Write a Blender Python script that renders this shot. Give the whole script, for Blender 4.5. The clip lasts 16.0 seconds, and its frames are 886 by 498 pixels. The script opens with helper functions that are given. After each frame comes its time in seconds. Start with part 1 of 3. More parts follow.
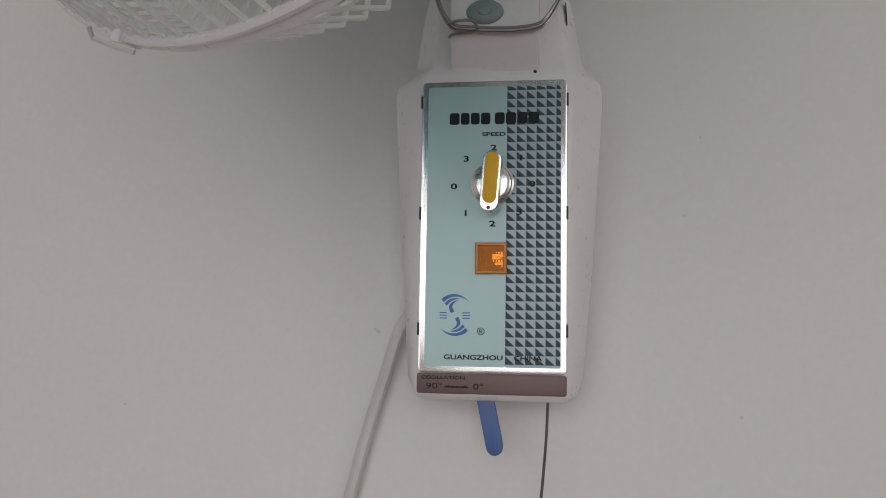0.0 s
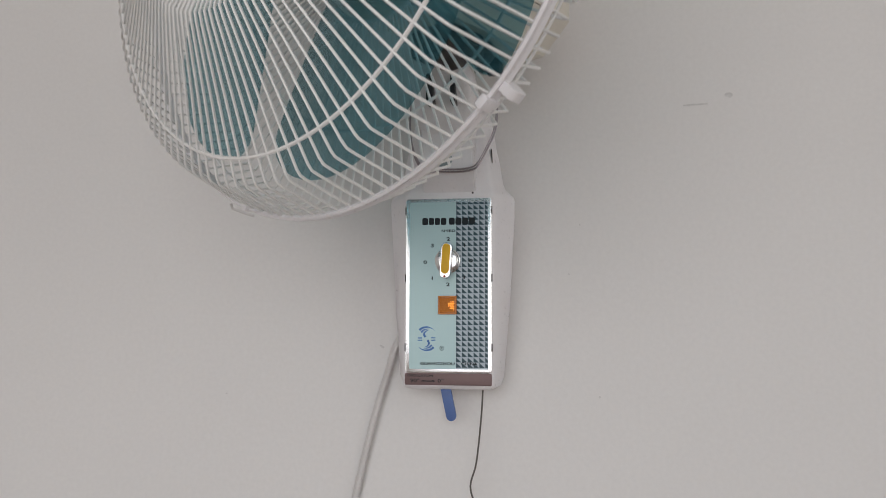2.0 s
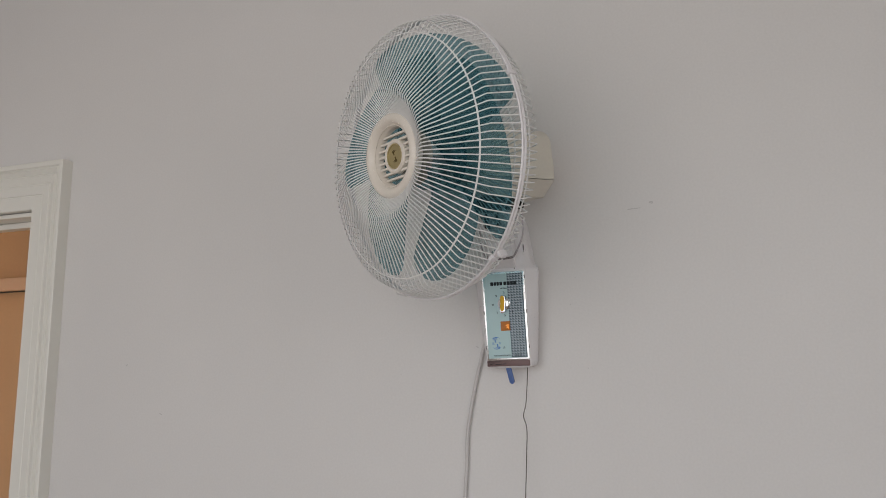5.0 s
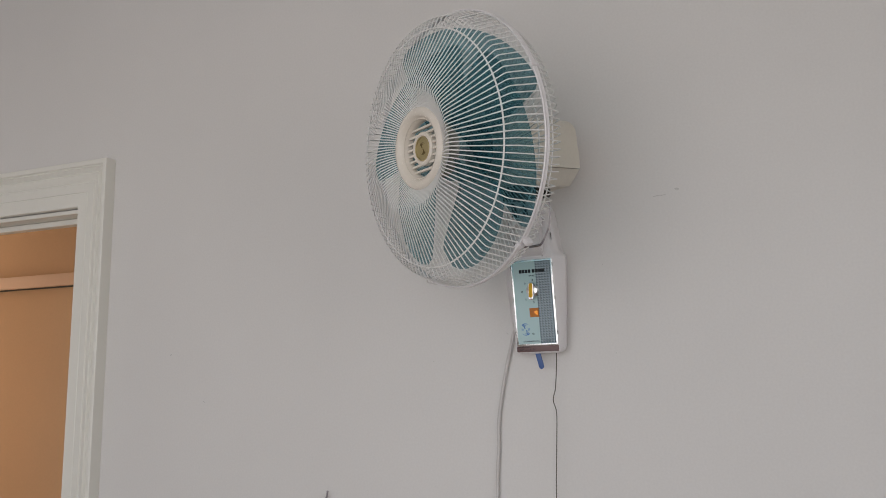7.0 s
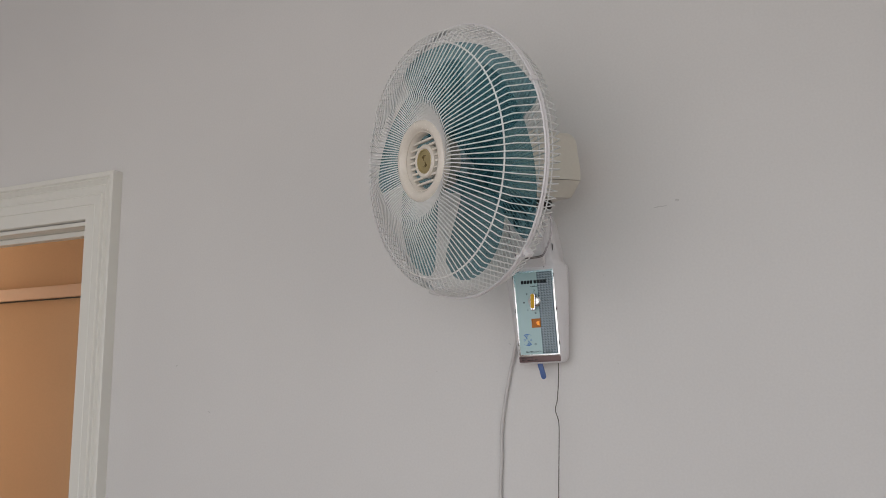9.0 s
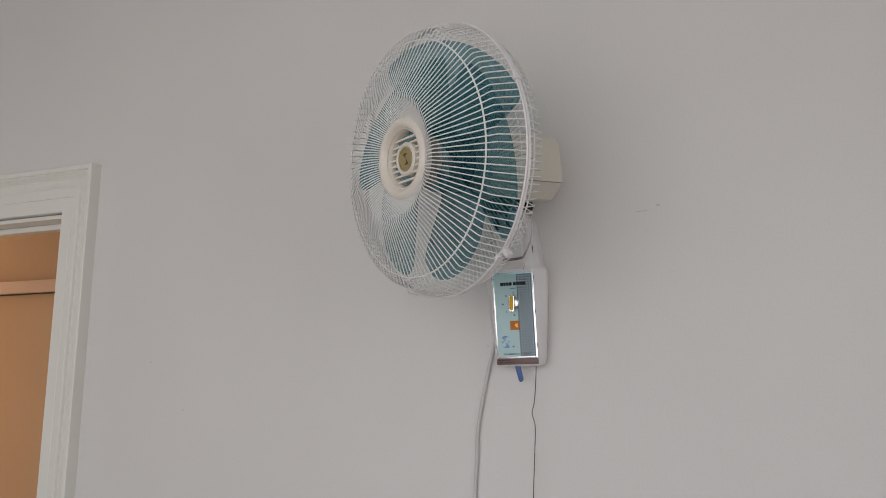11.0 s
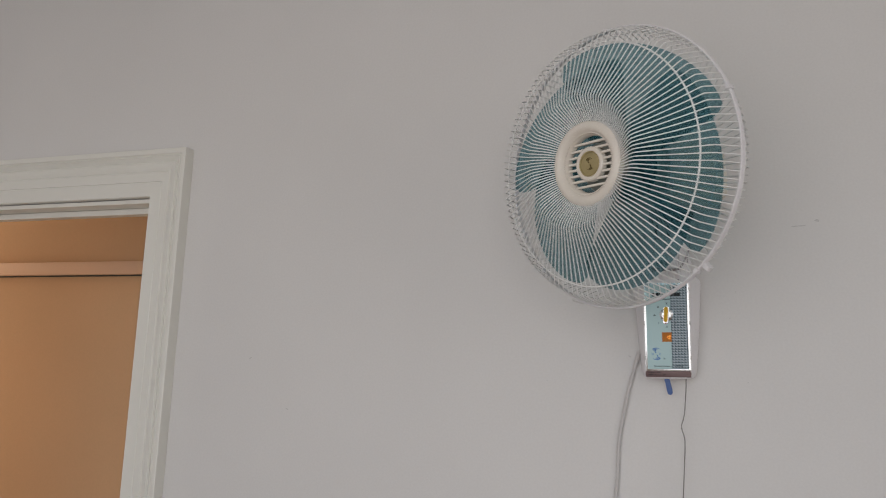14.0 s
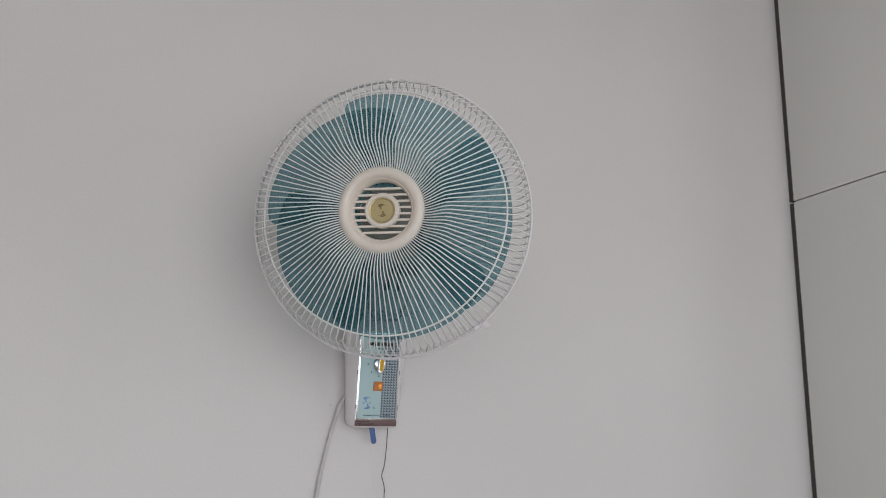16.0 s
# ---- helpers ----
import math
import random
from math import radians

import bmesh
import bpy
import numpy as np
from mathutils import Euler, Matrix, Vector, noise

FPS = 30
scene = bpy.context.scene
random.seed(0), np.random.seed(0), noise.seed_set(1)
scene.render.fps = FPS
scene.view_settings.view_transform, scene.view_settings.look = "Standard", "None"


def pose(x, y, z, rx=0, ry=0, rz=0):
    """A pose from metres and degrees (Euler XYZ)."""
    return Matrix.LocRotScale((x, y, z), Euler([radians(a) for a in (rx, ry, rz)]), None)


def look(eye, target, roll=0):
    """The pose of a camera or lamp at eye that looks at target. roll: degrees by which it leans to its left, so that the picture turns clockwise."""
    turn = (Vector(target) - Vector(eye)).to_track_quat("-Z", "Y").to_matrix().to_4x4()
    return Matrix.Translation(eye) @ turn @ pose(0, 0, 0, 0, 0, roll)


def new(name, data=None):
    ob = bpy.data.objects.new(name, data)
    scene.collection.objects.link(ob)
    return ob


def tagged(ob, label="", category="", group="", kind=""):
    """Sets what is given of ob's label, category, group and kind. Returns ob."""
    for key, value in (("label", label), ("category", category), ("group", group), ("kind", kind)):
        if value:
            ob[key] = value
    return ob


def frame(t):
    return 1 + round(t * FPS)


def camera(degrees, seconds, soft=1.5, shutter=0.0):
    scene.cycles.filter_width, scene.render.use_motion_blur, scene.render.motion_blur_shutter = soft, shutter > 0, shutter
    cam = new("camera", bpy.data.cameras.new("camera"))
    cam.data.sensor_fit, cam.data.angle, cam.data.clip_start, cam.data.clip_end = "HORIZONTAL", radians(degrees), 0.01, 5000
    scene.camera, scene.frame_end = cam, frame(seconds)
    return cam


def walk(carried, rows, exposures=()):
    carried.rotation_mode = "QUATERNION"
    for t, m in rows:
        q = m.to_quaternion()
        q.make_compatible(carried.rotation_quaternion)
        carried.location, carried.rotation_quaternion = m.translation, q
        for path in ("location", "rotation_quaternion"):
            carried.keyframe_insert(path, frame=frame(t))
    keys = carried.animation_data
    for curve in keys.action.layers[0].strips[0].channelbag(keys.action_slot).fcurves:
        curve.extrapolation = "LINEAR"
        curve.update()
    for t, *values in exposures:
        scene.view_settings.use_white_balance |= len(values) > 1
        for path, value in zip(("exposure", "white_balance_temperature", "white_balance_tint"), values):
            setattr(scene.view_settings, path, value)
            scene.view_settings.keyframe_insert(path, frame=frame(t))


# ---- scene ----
DEG = 55.8
cam = camera(DEG, 16.0, soft=0.9, shutter=0.2)
PATH = [
    (0, (0.0491, -0.5029, -0.0375), (-0.1142, 0.4585, 0.1840), 3.04),
    (0.5, (0.0568, -0.5082, -0.0418), (-0.1028, 0.4530, 0.1832), 2.94),
    (1, (0.0635, -0.5328, -0.0351), (-0.0949, 0.4296, 0.1852), 2.57),
    (1.5, (0.0473, -0.6459, -0.0425), (-0.1057, 0.3150, 0.1883), 1.91),
    (2, (0.1375, -0.8162, -0.0503), (-0.0442, 0.1450, 0.1574), 2.40),
    (2.5, (0.1828, -1.0579, -0.0394), (-0.1125, -0.1250, 0.1668), 1.77),
    (3, (0.2315, -1.2803, -0.0394), (-0.0818, -0.3500, 0.1513), 0.18),
    (3.5, (0.3155, -1.4208, -0.0494), (0.0045, -0.4884, 0.1345), -0.72),
    (3.7, (0.3437, -1.4396, -0.0381), (0.0337, -0.5032, 0.1265), -0.45),
    (6, (0.4848, -1.5728, -0.0642), (0.0885, -0.6699, 0.1026), -0.50),
    (6.5, (0.4831, -1.5591, -0.0581), (0.0821, -0.6567, 0.0999), -0.61),
    (7, (0.4893, -1.5674, -0.0631), (0.0855, -0.6657, 0.0912), -0.58),
    (7.5, (0.4919, -1.5773, -0.0644), (0.0822, -0.6775, 0.0854), -0.48),
    (8, (0.4891, -1.5846, -0.0719), (0.0766, -0.6878, 0.0875), -0.27),
    (8.5, (0.4920, -1.5786, -0.0733), (0.0757, -0.6857, 0.0981), -0.24),
    (9, (0.5025, -1.5772, -0.0621), (0.0923, -0.6803, 0.1035), -0.65),
    (11.5, (0.5035, -1.5616, -0.0761), (0.1156, -0.6565, 0.0983), 0.70),
    (12, (0.4988, -1.5715, -0.0769), (0.1128, -0.6654, 0.0958), 0.79),
    (12.5, (0.5066, -1.5792, -0.0769), (0.1310, -0.6680, 0.0919), 0.39),
    (13, (0.4981, -1.5923, -0.0810), (0.1375, -0.6753, 0.0898), 0.39),
    (13.5, (0.3786, -1.6012, -0.0785), (0.0186, -0.6848, 0.0964), 2.06),
    (14, (0.1460, -1.6565, -0.0502), (-0.1974, -0.7318, 0.1143), 2.32),
    (14.5, (-0.0445, -1.6121, -0.0360), (-0.1848, -0.6362, 0.1308), 1.18),
    (15, (-0.1755, -1.5477, -0.0256), (-0.1409, -0.5687, 0.1753), 2.25),
    (15.5, (-0.3327, -1.5437, -0.0422), (-0.0959, -0.6020, 0.1968), 0.74),
    (16, (-0.4823, -1.5721, -0.0375), (-0.1190, -0.6677, 0.1862), 1.05),
]
EXPOSURES = [
    (0.0, -0.28, 6750, 10), (0.5, -0.38, 7050, 10), (1.0, -0.23, 6950, 10), (1.5, -0.02, 6720, 10), (2.0, 0.02, 6670, 10),
    (2.5, -0.12, 6750, 10), (3.0, -0.24, 6750, 10), (3.5, -0.22, 6750, 10), (7.0, -0.19, 6680, 10), (9.0, -0.19, 6660, 10),
    (12.5, -0.19, 6620, 10), (14.0, -0.22, 6680, 10), (15.0, -0.20, 6640, 10), (16.0, -0.04, 6430, 10),
]
walk(cam, [(t, look(eye, target, roll)) for t, eye, target, roll in PATH], EXPOSURES)

# ---- light ----
world = bpy.data.worlds.new("sky")
scene.world = world
world.use_nodes = True
wn = world.node_tree
sky = wn.nodes.new("ShaderNodeTexSky")
sky.sky_type, sky.sun_disc = "NISHITA", False
sky.sun_elevation, sky.sun_rotation = radians(42), radians(120)
wn.links.new(sky.outputs["Color"], wn.nodes["Background"].inputs["Color"])
wn.nodes["Background"].inputs["Strength"].default_value = 0.1


def area_lamp(name, eye, target, w, h, watts, color):
    lamp = bpy.data.lights.new(name, "AREA")
    lamp.shape, lamp.size, lamp.size_y, lamp.energy, lamp.color = "RECTANGLE", w, h, watts, color
    ob = new(name, lamp)
    ob.matrix_world = look(eye, target)
    return ob


area_lamp("window_daylight", (-0.25, -3.27, -0.15), (-0.25, 0.0, -0.15), 3.5, 2.2, 44.5, (0.99, 0.985, 1.02))
# Added fill from the east to brighten the right of the wall; source unseen.
area_lamp("side_fill_light", (2.27, -2.05, 0.25), (1.0, -2.05, 0.25), 1.2, 1.2, 6.5, (0.99, 0.985, 1.02))
# Added warm fill, out of view, before a solid closet wall.
area_lamp("closet_warm_fill", (-3.47, 0.47, -0.02), (-2.0, 0.52, -0.02), 0.6, 2.2, 11.5, (1.0, 0.88, 0.70))

# ---- materials ----


def material(name, color, rough=0.5, metal=0.0, vary=0.06, scale=8.0, fine=120.0, bump=0.05, tint=None, sheen=0.08):
    """Principled surface: two scales of colour variation, roughness variation and a fine relief."""
    m = bpy.data.materials.new(name)
    m.use_nodes = True
    nt = m.node_tree
    b = nt.nodes["Principled BSDF"]
    b.inputs["Metallic"].default_value = metal
    co = nt.nodes.new("ShaderNodeTexCoord")

    def noisy(s, detail):
        n = nt.nodes.new("ShaderNodeTexNoise")
        n.inputs["Scale"].default_value, n.inputs["Detail"].default_value = s, detail
        nt.links.new(co.outputs["Object"], n.inputs["Vector"])
        return n

    big, small = noisy(scale, 4), noisy(fine, 3)
    ramp = nt.nodes.new("ShaderNodeMapRange")
    ramp.inputs["From Min"].default_value, ramp.inputs["From Max"].default_value = 0.3, 0.7
    nt.links.new(big.outputs["Fac"], ramp.inputs["Value"])
    mix = nt.nodes.new("ShaderNodeMix")
    mix.data_type = "RGBA"
    dark = tint or tuple(c * (1 - 2 * vary) for c in color)
    mix.inputs["A"].default_value, mix.inputs["B"].default_value = (*dark, 1), (*color, 1)
    nt.links.new(ramp.outputs["Result"], mix.inputs["Factor"])
    mix2 = nt.nodes.new("ShaderNodeMix")
    mix2.data_type, mix2.blend_type = "RGBA", "MULTIPLY"
    mix2.inputs["Factor"].default_value = min(1.0, vary * 3)
    nt.links.new(mix.outputs["Result"], mix2.inputs["A"])
    nt.links.new(small.outputs["Fac"], mix2.inputs["B"])
    nt.links.new(mix2.outputs["Result"], b.inputs["Base Color"])
    rr = nt.nodes.new("ShaderNodeMapRange")
    rr.inputs["To Min"].default_value, rr.inputs["To Max"].default_value = max(0.02, rough - sheen), min(1, rough + sheen)
    nt.links.new(small.outputs["Fac"], rr.inputs["Value"])
    nt.links.new(rr.outputs["Result"], b.inputs["Roughness"])
    bp = nt.nodes.new("ShaderNodeBump")
    bp.inputs["Strength"].default_value, bp.inputs["Distance"].default_value = bump, 0.002
    nt.links.new(small.outputs["Fac"], bp.inputs["Height"])
    nt.links.new(bp.outputs["Normal"], b.inputs["Normal"])
    return m


M_WALL = material("wall_paint", (0.755, 0.74, 0.732), 0.5, vary=0.03, scale=1.6, fine=220, bump=0.05)
M_CEIL = material("ceiling_paint", (0.78, 0.77, 0.74), 0.8, vary=0.02, scale=2, fine=200)
M_TRIM = material("gloss_trim_paint", (0.80, 0.79, 0.74), 0.3, vary=0.006, scale=3, fine=90, bump=0.01, sheen=0.012)
M_FLOOR = material("varnished_boards", (0.33, 0.235, 0.16), 0.4, vary=0.12, scale=3, fine=40)
M_CLOSET = material("peach_distemper", (0.66, 0.44, 0.27), 0.75, vary=0.03, scale=2, fine=150)
M_RAIL = material("peach_rail_paint", (0.74, 0.52, 0.38), 0.5, vary=0.02, scale=4, fine=120)
M_CUP = material("cupboard_laminate", (0.82, 0.83, 0.80), 0.42, vary=0.02, scale=2, fine=180, bump=0.04)
# Near-black that paints the shade behind the cupboards and under the rail.
M_GAP_SHADE = material("painted_gap_shade", (0.09, 0.09, 0.08), 0.9, vary=0.1)
M_WHITE = material("white_enamel", (0.81, 0.79, 0.81), 0.3, vary=0.015, scale=30, fine=300, bump=0.01)
M_WIRE = material("white_coated_wire", (0.86, 0.85, 0.84), 0.32, vary=0.03, scale=20, fine=300)
M_CREAM = material("cream_plastic", (0.83, 0.77, 0.69), 0.25, vary=0.02, scale=20, fine=300, bump=0.02)
M_MOTOR = material("cream_enamel", (0.73, 0.69, 0.61), 0.35, vary=0.03, scale=15, fine=200)
M_CHROME = material("brushed_aluminium", (0.86, 0.86, 0.86), 0.19, 1.0, vary=0.03, scale=60, fine=700, bump=0.02, sheen=0.04)
M_TEAL = material("teal_anodised", (0.36, 0.50, 0.515), 0.36, 0.25, vary=0.008, scale=30, fine=300, bump=0.0)
M_PALE = material("pale_anodised", (0.34, 0.41, 0.46), 0.36, 0.25, vary=0.02, scale=40, fine=300, bump=0.0)
M_DARK = material("dark_teal_print", (0.045, 0.085, 0.105), 0.45, 0.0, vary=0.06, scale=120, fine=900, bump=0.0)
M_INK = material("black_print", (0.012, 0.016, 0.02), 0.4, vary=0.05)
M_BLUEINK = material("blue_print", (0.10, 0.22, 0.52), 0.4, vary=0.05)
M_STRIP = material("rose_anodised", (0.155, 0.098, 0.097), 0.42, 0.35, vary=0.05, scale=25, fine=300, bump=0.0)
M_YELLOW = material("yellow_plastic", (0.84, 0.50, 0.045), 0.5, vary=0.04, scale=60)
M_RED = material("red_paint", (0.35, 0.03, 0.02), 0.4)
M_BLUE = material("blue_plastic", (0.06, 0.13, 0.36), 0.4, vary=0.05, scale=60)
M_GOLD = material("gold_foil", (0.62, 0.52, 0.28), 0.35, 0.8, vary=0.05, scale=60, fine=400)
M_BRONZE = material("bronze_print", (0.22, 0.16, 0.06), 0.4, 0.5, vary=0.05)
M_DISC = material("slate_plastic", (0.27, 0.34, 0.35), 0.4, vary=0.04, scale=80)
M_HUB = material("grey_hub_plastic", (0.27, 0.28, 0.25), 0.4, vary=0.05, scale=60)
M_STEEL = material("dull_steel_wire", (0.46, 0.43, 0.46), 0.3, 0.9, vary=0.08, scale=60)
# Black of the plate clips; also paints the shade in gaps and holes.
M_BLACK = material("black_clips_and_gap_shade", (0.02, 0.02, 0.022), 0.5, vary=0.08)
M_GREASE = material("dark_greased_steel", (0.09, 0.08, 0.075), 0.45, 0.6, vary=0.2, scale=60)
M_CABLE = material("grey_pvc", (0.66, 0.64, 0.63), 0.4, vary=0.04, scale=30)
M_CORD = material("dark_cord", (0.14, 0.125, 0.11), 0.7, vary=0.1, scale=90)
M_SCUFF = material("scuff", (0.735, 0.72, 0.71), 0.7, vary=0.1, scale=90)

for printed in (M_INK, M_DARK, M_BLUEINK, M_YELLOW):
    printed.node_tree.nodes["Principled BSDF"].inputs["Specular IOR Level"].default_value = 0.2


def blade_material():
    m = material("teal_translucent_plastic", (0.058, 0.205, 0.25), 0.25, vary=0.05, scale=10)
    nt = m.node_tree
    b, out = nt.nodes["Principled BSDF"], nt.nodes["Material Output"]
    clear = nt.nodes.new("ShaderNodeBsdfTransparent")
    clear.inputs["Color"].default_value = (0.68, 0.84, 0.87, 1)
    mix = nt.nodes.new("ShaderNodeMixShader")
    mix.inputs["Fac"].default_value = 0.735
    nt.links.new(b.outputs["BSDF"], mix.inputs[1])
    nt.links.new(clear.outputs["BSDF"], mix.inputs[2])
    nt.links.new(mix.outputs["Shader"], out.inputs["Surface"])
    return m


M_BLADE = blade_material()


def amber_material():
    m = material("amber_acrylic", (0.55, 0.20, 0.04), 0.15, vary=0.05, scale=80)
    b = m.node_tree.nodes["Principled BSDF"]
    b.inputs["Emission Color"].default_value = (1.0, 0.26, 0.02, 1)
    b.inputs["Emission Strength"].default_value = 0.02
    return m


M_AMBER = amber_material()


def glow_material(name, color, strength):
    m = bpy.data.materials.new(name)
    m.use_nodes = True
    b = m.node_tree.nodes["Principled BSDF"]
    b.inputs["Base Color"].default_value = (*color, 1)
    b.inputs["Emission Color"].default_value = (*color, 1)
    b.inputs["Emission Strength"].default_value = strength
    return m


M_NEON = glow_material("neon_glow", (1.0, 0.36, 0.05), 0.65)

# ---- mesh helpers ----


def finish(bm, name, mat, smooth=35):
    bmesh.ops.recalc_face_normals(bm, faces=bm.faces)
    me = bpy.data.meshes.new(name)
    bm.to_mesh(me)
    bm.free()
    me.materials.append(mat)
    if smooth:
        me.shade_smooth()
        me.set_sharp_from_angle(angle=radians(smooth))
    return me


def part(name, bm, mat, parent=None, label="", m=None, smooth=35):
    ob = new(name, finish(bm, name, mat, smooth))
    if parent is not None:
        ob.parent = parent
    if m is not None:
        ob.matrix_basis = m
    if label:
        tagged(ob, label)
    return ob


def box_bm(x0, x1, y0, y1, z0, z1, bevel=0.0, seg=2):
    bm = bmesh.new()
    bmesh.ops.create_cube(bm, size=1)
    for v in bm.verts:
        v.co = ((x0 + x1) / 2 + v.co.x * (x1 - x0), (y0 + y1) / 2 + v.co.y * (y1 - y0), (z0 + z1) / 2 + v.co.z * (z1 - z0))
    if bevel:
        bmesh.ops.bevel(bm, geom=bm.edges[:], offset=bevel, segments=seg, profile=0.6, affect="EDGES")
    return bm


def slab_bm(points, y0, y1, bevel=0.0):
    """A flat piece in the x-z plane, from y0 (back) to y1 (front)."""
    bm = bmesh.new()
    vs = [bm.verts.new((x, y0, z)) for x, z in points]
    f = bm.faces.new(vs)
    ext = bmesh.ops.extrude_face_region(bm, geom=[f])
    for v in ext["geom"]:
        if isinstance(v, bmesh.types.BMVert):
            v.co.y = y1
    if bevel:
        front = [e for e in bm.edges if all(abs(v.co.y - y1) < 1e-7 for v in e.verts)]
        bmesh.ops.bevel(bm, geom=front, offset=bevel, segments=2, profile=0.6, affect="EDGES")
    return bm


def rounded(x0, x1, z0, z1, r, n=5):
    pts = []
    for cx, cz, a0 in ((x1 - r, z1 - r, 0), (x0 + r, z1 - r, 90), (x0 + r, z0 + r, 180), (x1 - r, z0 + r, 270)):
        for k in range(n + 1):
            a = radians(a0 + 90 * k / n)
            pts.append((cx + r * math.cos(a), cz + r * math.sin(a)))
    return pts


def tube_bm(points, radius, sides=6, closed=False, bm=None, flat=1.0):
    """A tube along a line of points."""
    bm = bm or bmesh.new()
    pts = [Vector(p) for p in points]
    n = len(pts)
    rings, side = [], None
    for i, p in enumerate(pts):
        a = pts[(i - 1) % n] if closed or i else p
        b = pts[(i + 1) % n] if closed or i < n - 1 else p
        way = (b - a).normalized()
        if side is None:
            ref = Vector((0, 0, 1)) if abs(way.z) < 0.9 else Vector((1, 0, 0))
            side = way.cross(ref).normalized()
        side = (side - way * side.dot(way)).normalized()
        up = way.cross(side)
        rings.append([bm.verts.new(p + radius * (math.cos(2 * math.pi * k / sides) * side + flat * math.sin(2 * math.pi * k / sides) * up)) for k in range(sides)])
    for i in range(n if closed else n - 1):
        r0, r1 = rings[i], rings[(i + 1) % n]
        for k in range(sides):
            bm.faces.new((r0[k], r0[(k + 1) % sides], r1[(k + 1) % sides], r1[k]))
    if not closed:
        bm.faces.new(rings[0])
        bm.faces.new(rings[-1])
    return bm


def lathe_bm(profile, n=48, close=False):
    """A turned shape round the z axis from (radius, z) pairs."""
    bm = bmesh.new()
    rows = []
    for r, z in profile:
        if r < 1e-6:
            rows.append([bm.verts.new((0, 0, z))])
        else:
            rows.append([bm.verts.new((r * math.cos(2 * math.pi * k / n), r * math.sin(2 * math.pi * k / n), z)) for k in range(n)])
    pairs = list(zip(rows, rows[1:]))
    if close:
        pairs.append((rows[-1], rows[0]))
    for a, b in pairs:
        for k in range(n):
            j = (k + 1) % n
            if len(a) == 1 and len(b) == 1:
                continue
            if len(a) == 1:
                bm.faces.new((a[0], b[k], b[j]))
            elif len(b) == 1:
                bm.faces.new((a[k], a[j], b[0]))
            else:
                bm.faces.new((a[k], a[j], b[j], b[k]))
    return bm


def circle(r, z, n):
    return [(r * math.cos(2 * math.pi * k / n), r * math.sin(2 * math.pi * k / n), z) for k in range(n)]


def glide(points, n=8):
    """A smooth line through the points."""
    p = [Vector(q) for q in points]
    p = [2 * p[0] - p[1], *p, 2 * p[-1] - p[-2]]
    out = []
    for i in range(1, len(p) - 2):
        for k in range(n):
            t = k / n
            out.append(0.5 * (2 * p[i] + (p[i + 1] - p[i - 1]) * t + (2 * p[i - 1] - 5 * p[i] + 4 * p[i + 1] - p[i + 2]) * t * t + (3 * p[i] - p[i - 1] - 3 * p[i + 1] + p[i + 2]) * t ** 3))
    out.append(p[-2])
    return out


def letters(name, body, x, z, size, y, mat, parent, wide=1.35, align="CENTER", bold=0.026):
    """Printed words in the x-z plane, centred at x, z."""
    cu = bpy.data.curves.new(name, "FONT")
    cu.body, cu.size, cu.align_x, cu.align_y, cu.extrude = body, size, align, "CENTER", 0.00008
    cu.offset = size * bold
    tmp = new(name, cu)
    me = bpy.data.meshes.new_from_object(tmp.evaluated_get(bpy.context.evaluated_depsgraph_get()))
    bpy.data.objects.remove(tmp)
    me.materials.clear()
    me.materials.append(mat)
    ob = new(name, me)
    ob.parent = parent
    ob.matrix_basis = Matrix.Translation((x, y, z)) @ pose(0, 0, 0, 90, 0, 0) @ Matrix.Diagonal((wide, 1, 1, 1))
    return ob


def group_at(name, m, label, category):
    ob = new(name)
    ob.empty_display_size = 0.05
    ob.matrix_world = m
    return tagged(ob, label, category)


# ---- the room ----
FLOOR, CEIL = -1.64, 1.32
XL, XR, YB = -2.75, 2.3, -3.30
DX0, DX1, DH = -2.04, -1.2435, 0.388   # door opening in the fan's wall
TH = 0.10


def structure(name, bm, mat, label="", category=""):
    return tagged(part(name, bm, mat, smooth=0), label, category, kind="structure")


def holed_wall(x0, x1, z0, z1, holes, y0, y1):
    """A wall in the x-z plane, built of blocks round its openings (x0, x1, z0, z1)."""
    bm = bmesh.new()
    xs = sorted({x0, x1, *[h[0] for h in holes], *[h[1] for h in holes]})
    zs = sorted({z0, z1, *[h[2] for h in holes], *[h[3] for h in holes]})
    vert = {}

    def v(x, y, z):
        key = (round(x, 5), round(y, 5), round(z, 5))
        if key not in vert:
            vert[key] = bm.verts.new((x, y, z))
        return vert[key]

    def solid(i, j):
        if not (0 <= i < len(xs) - 1 and 0 <= j < len(zs) - 1):
            return False
        cx, cz = (xs[i] + xs[i + 1]) / 2, (zs[j] + zs[j + 1]) / 2
        return not any(h[0] < cx < h[1] and h[2] < cz < h[3] for h in holes)

    for i in range(len(xs) - 1):
        for j in range(len(zs) - 1):
            if not solid(i, j):
                continue
            a, b, c, d = xs[i], xs[i + 1], zs[j], zs[j + 1]
            for y in (y0, y1):
                bm.faces.new((v(a, y, c), v(b, y, c), v(b, y, d), v(a, y, d)))
            for ok, (p, q) in ((solid(i - 1, j), ((a, c), (a, d))), (solid(i + 1, j), ((b, c), (b, d))), (solid(i, j - 1), ((a, c), (b, c))), (solid(i, j + 1), ((a, d), (b, d)))):
                if not ok:
                    bm.faces.new((v(p[0], y0, p[1]), v(q[0], y0, q[1]), v(q[0], y1, q[1]), v(p[0], y1, p[1])))
    return bm


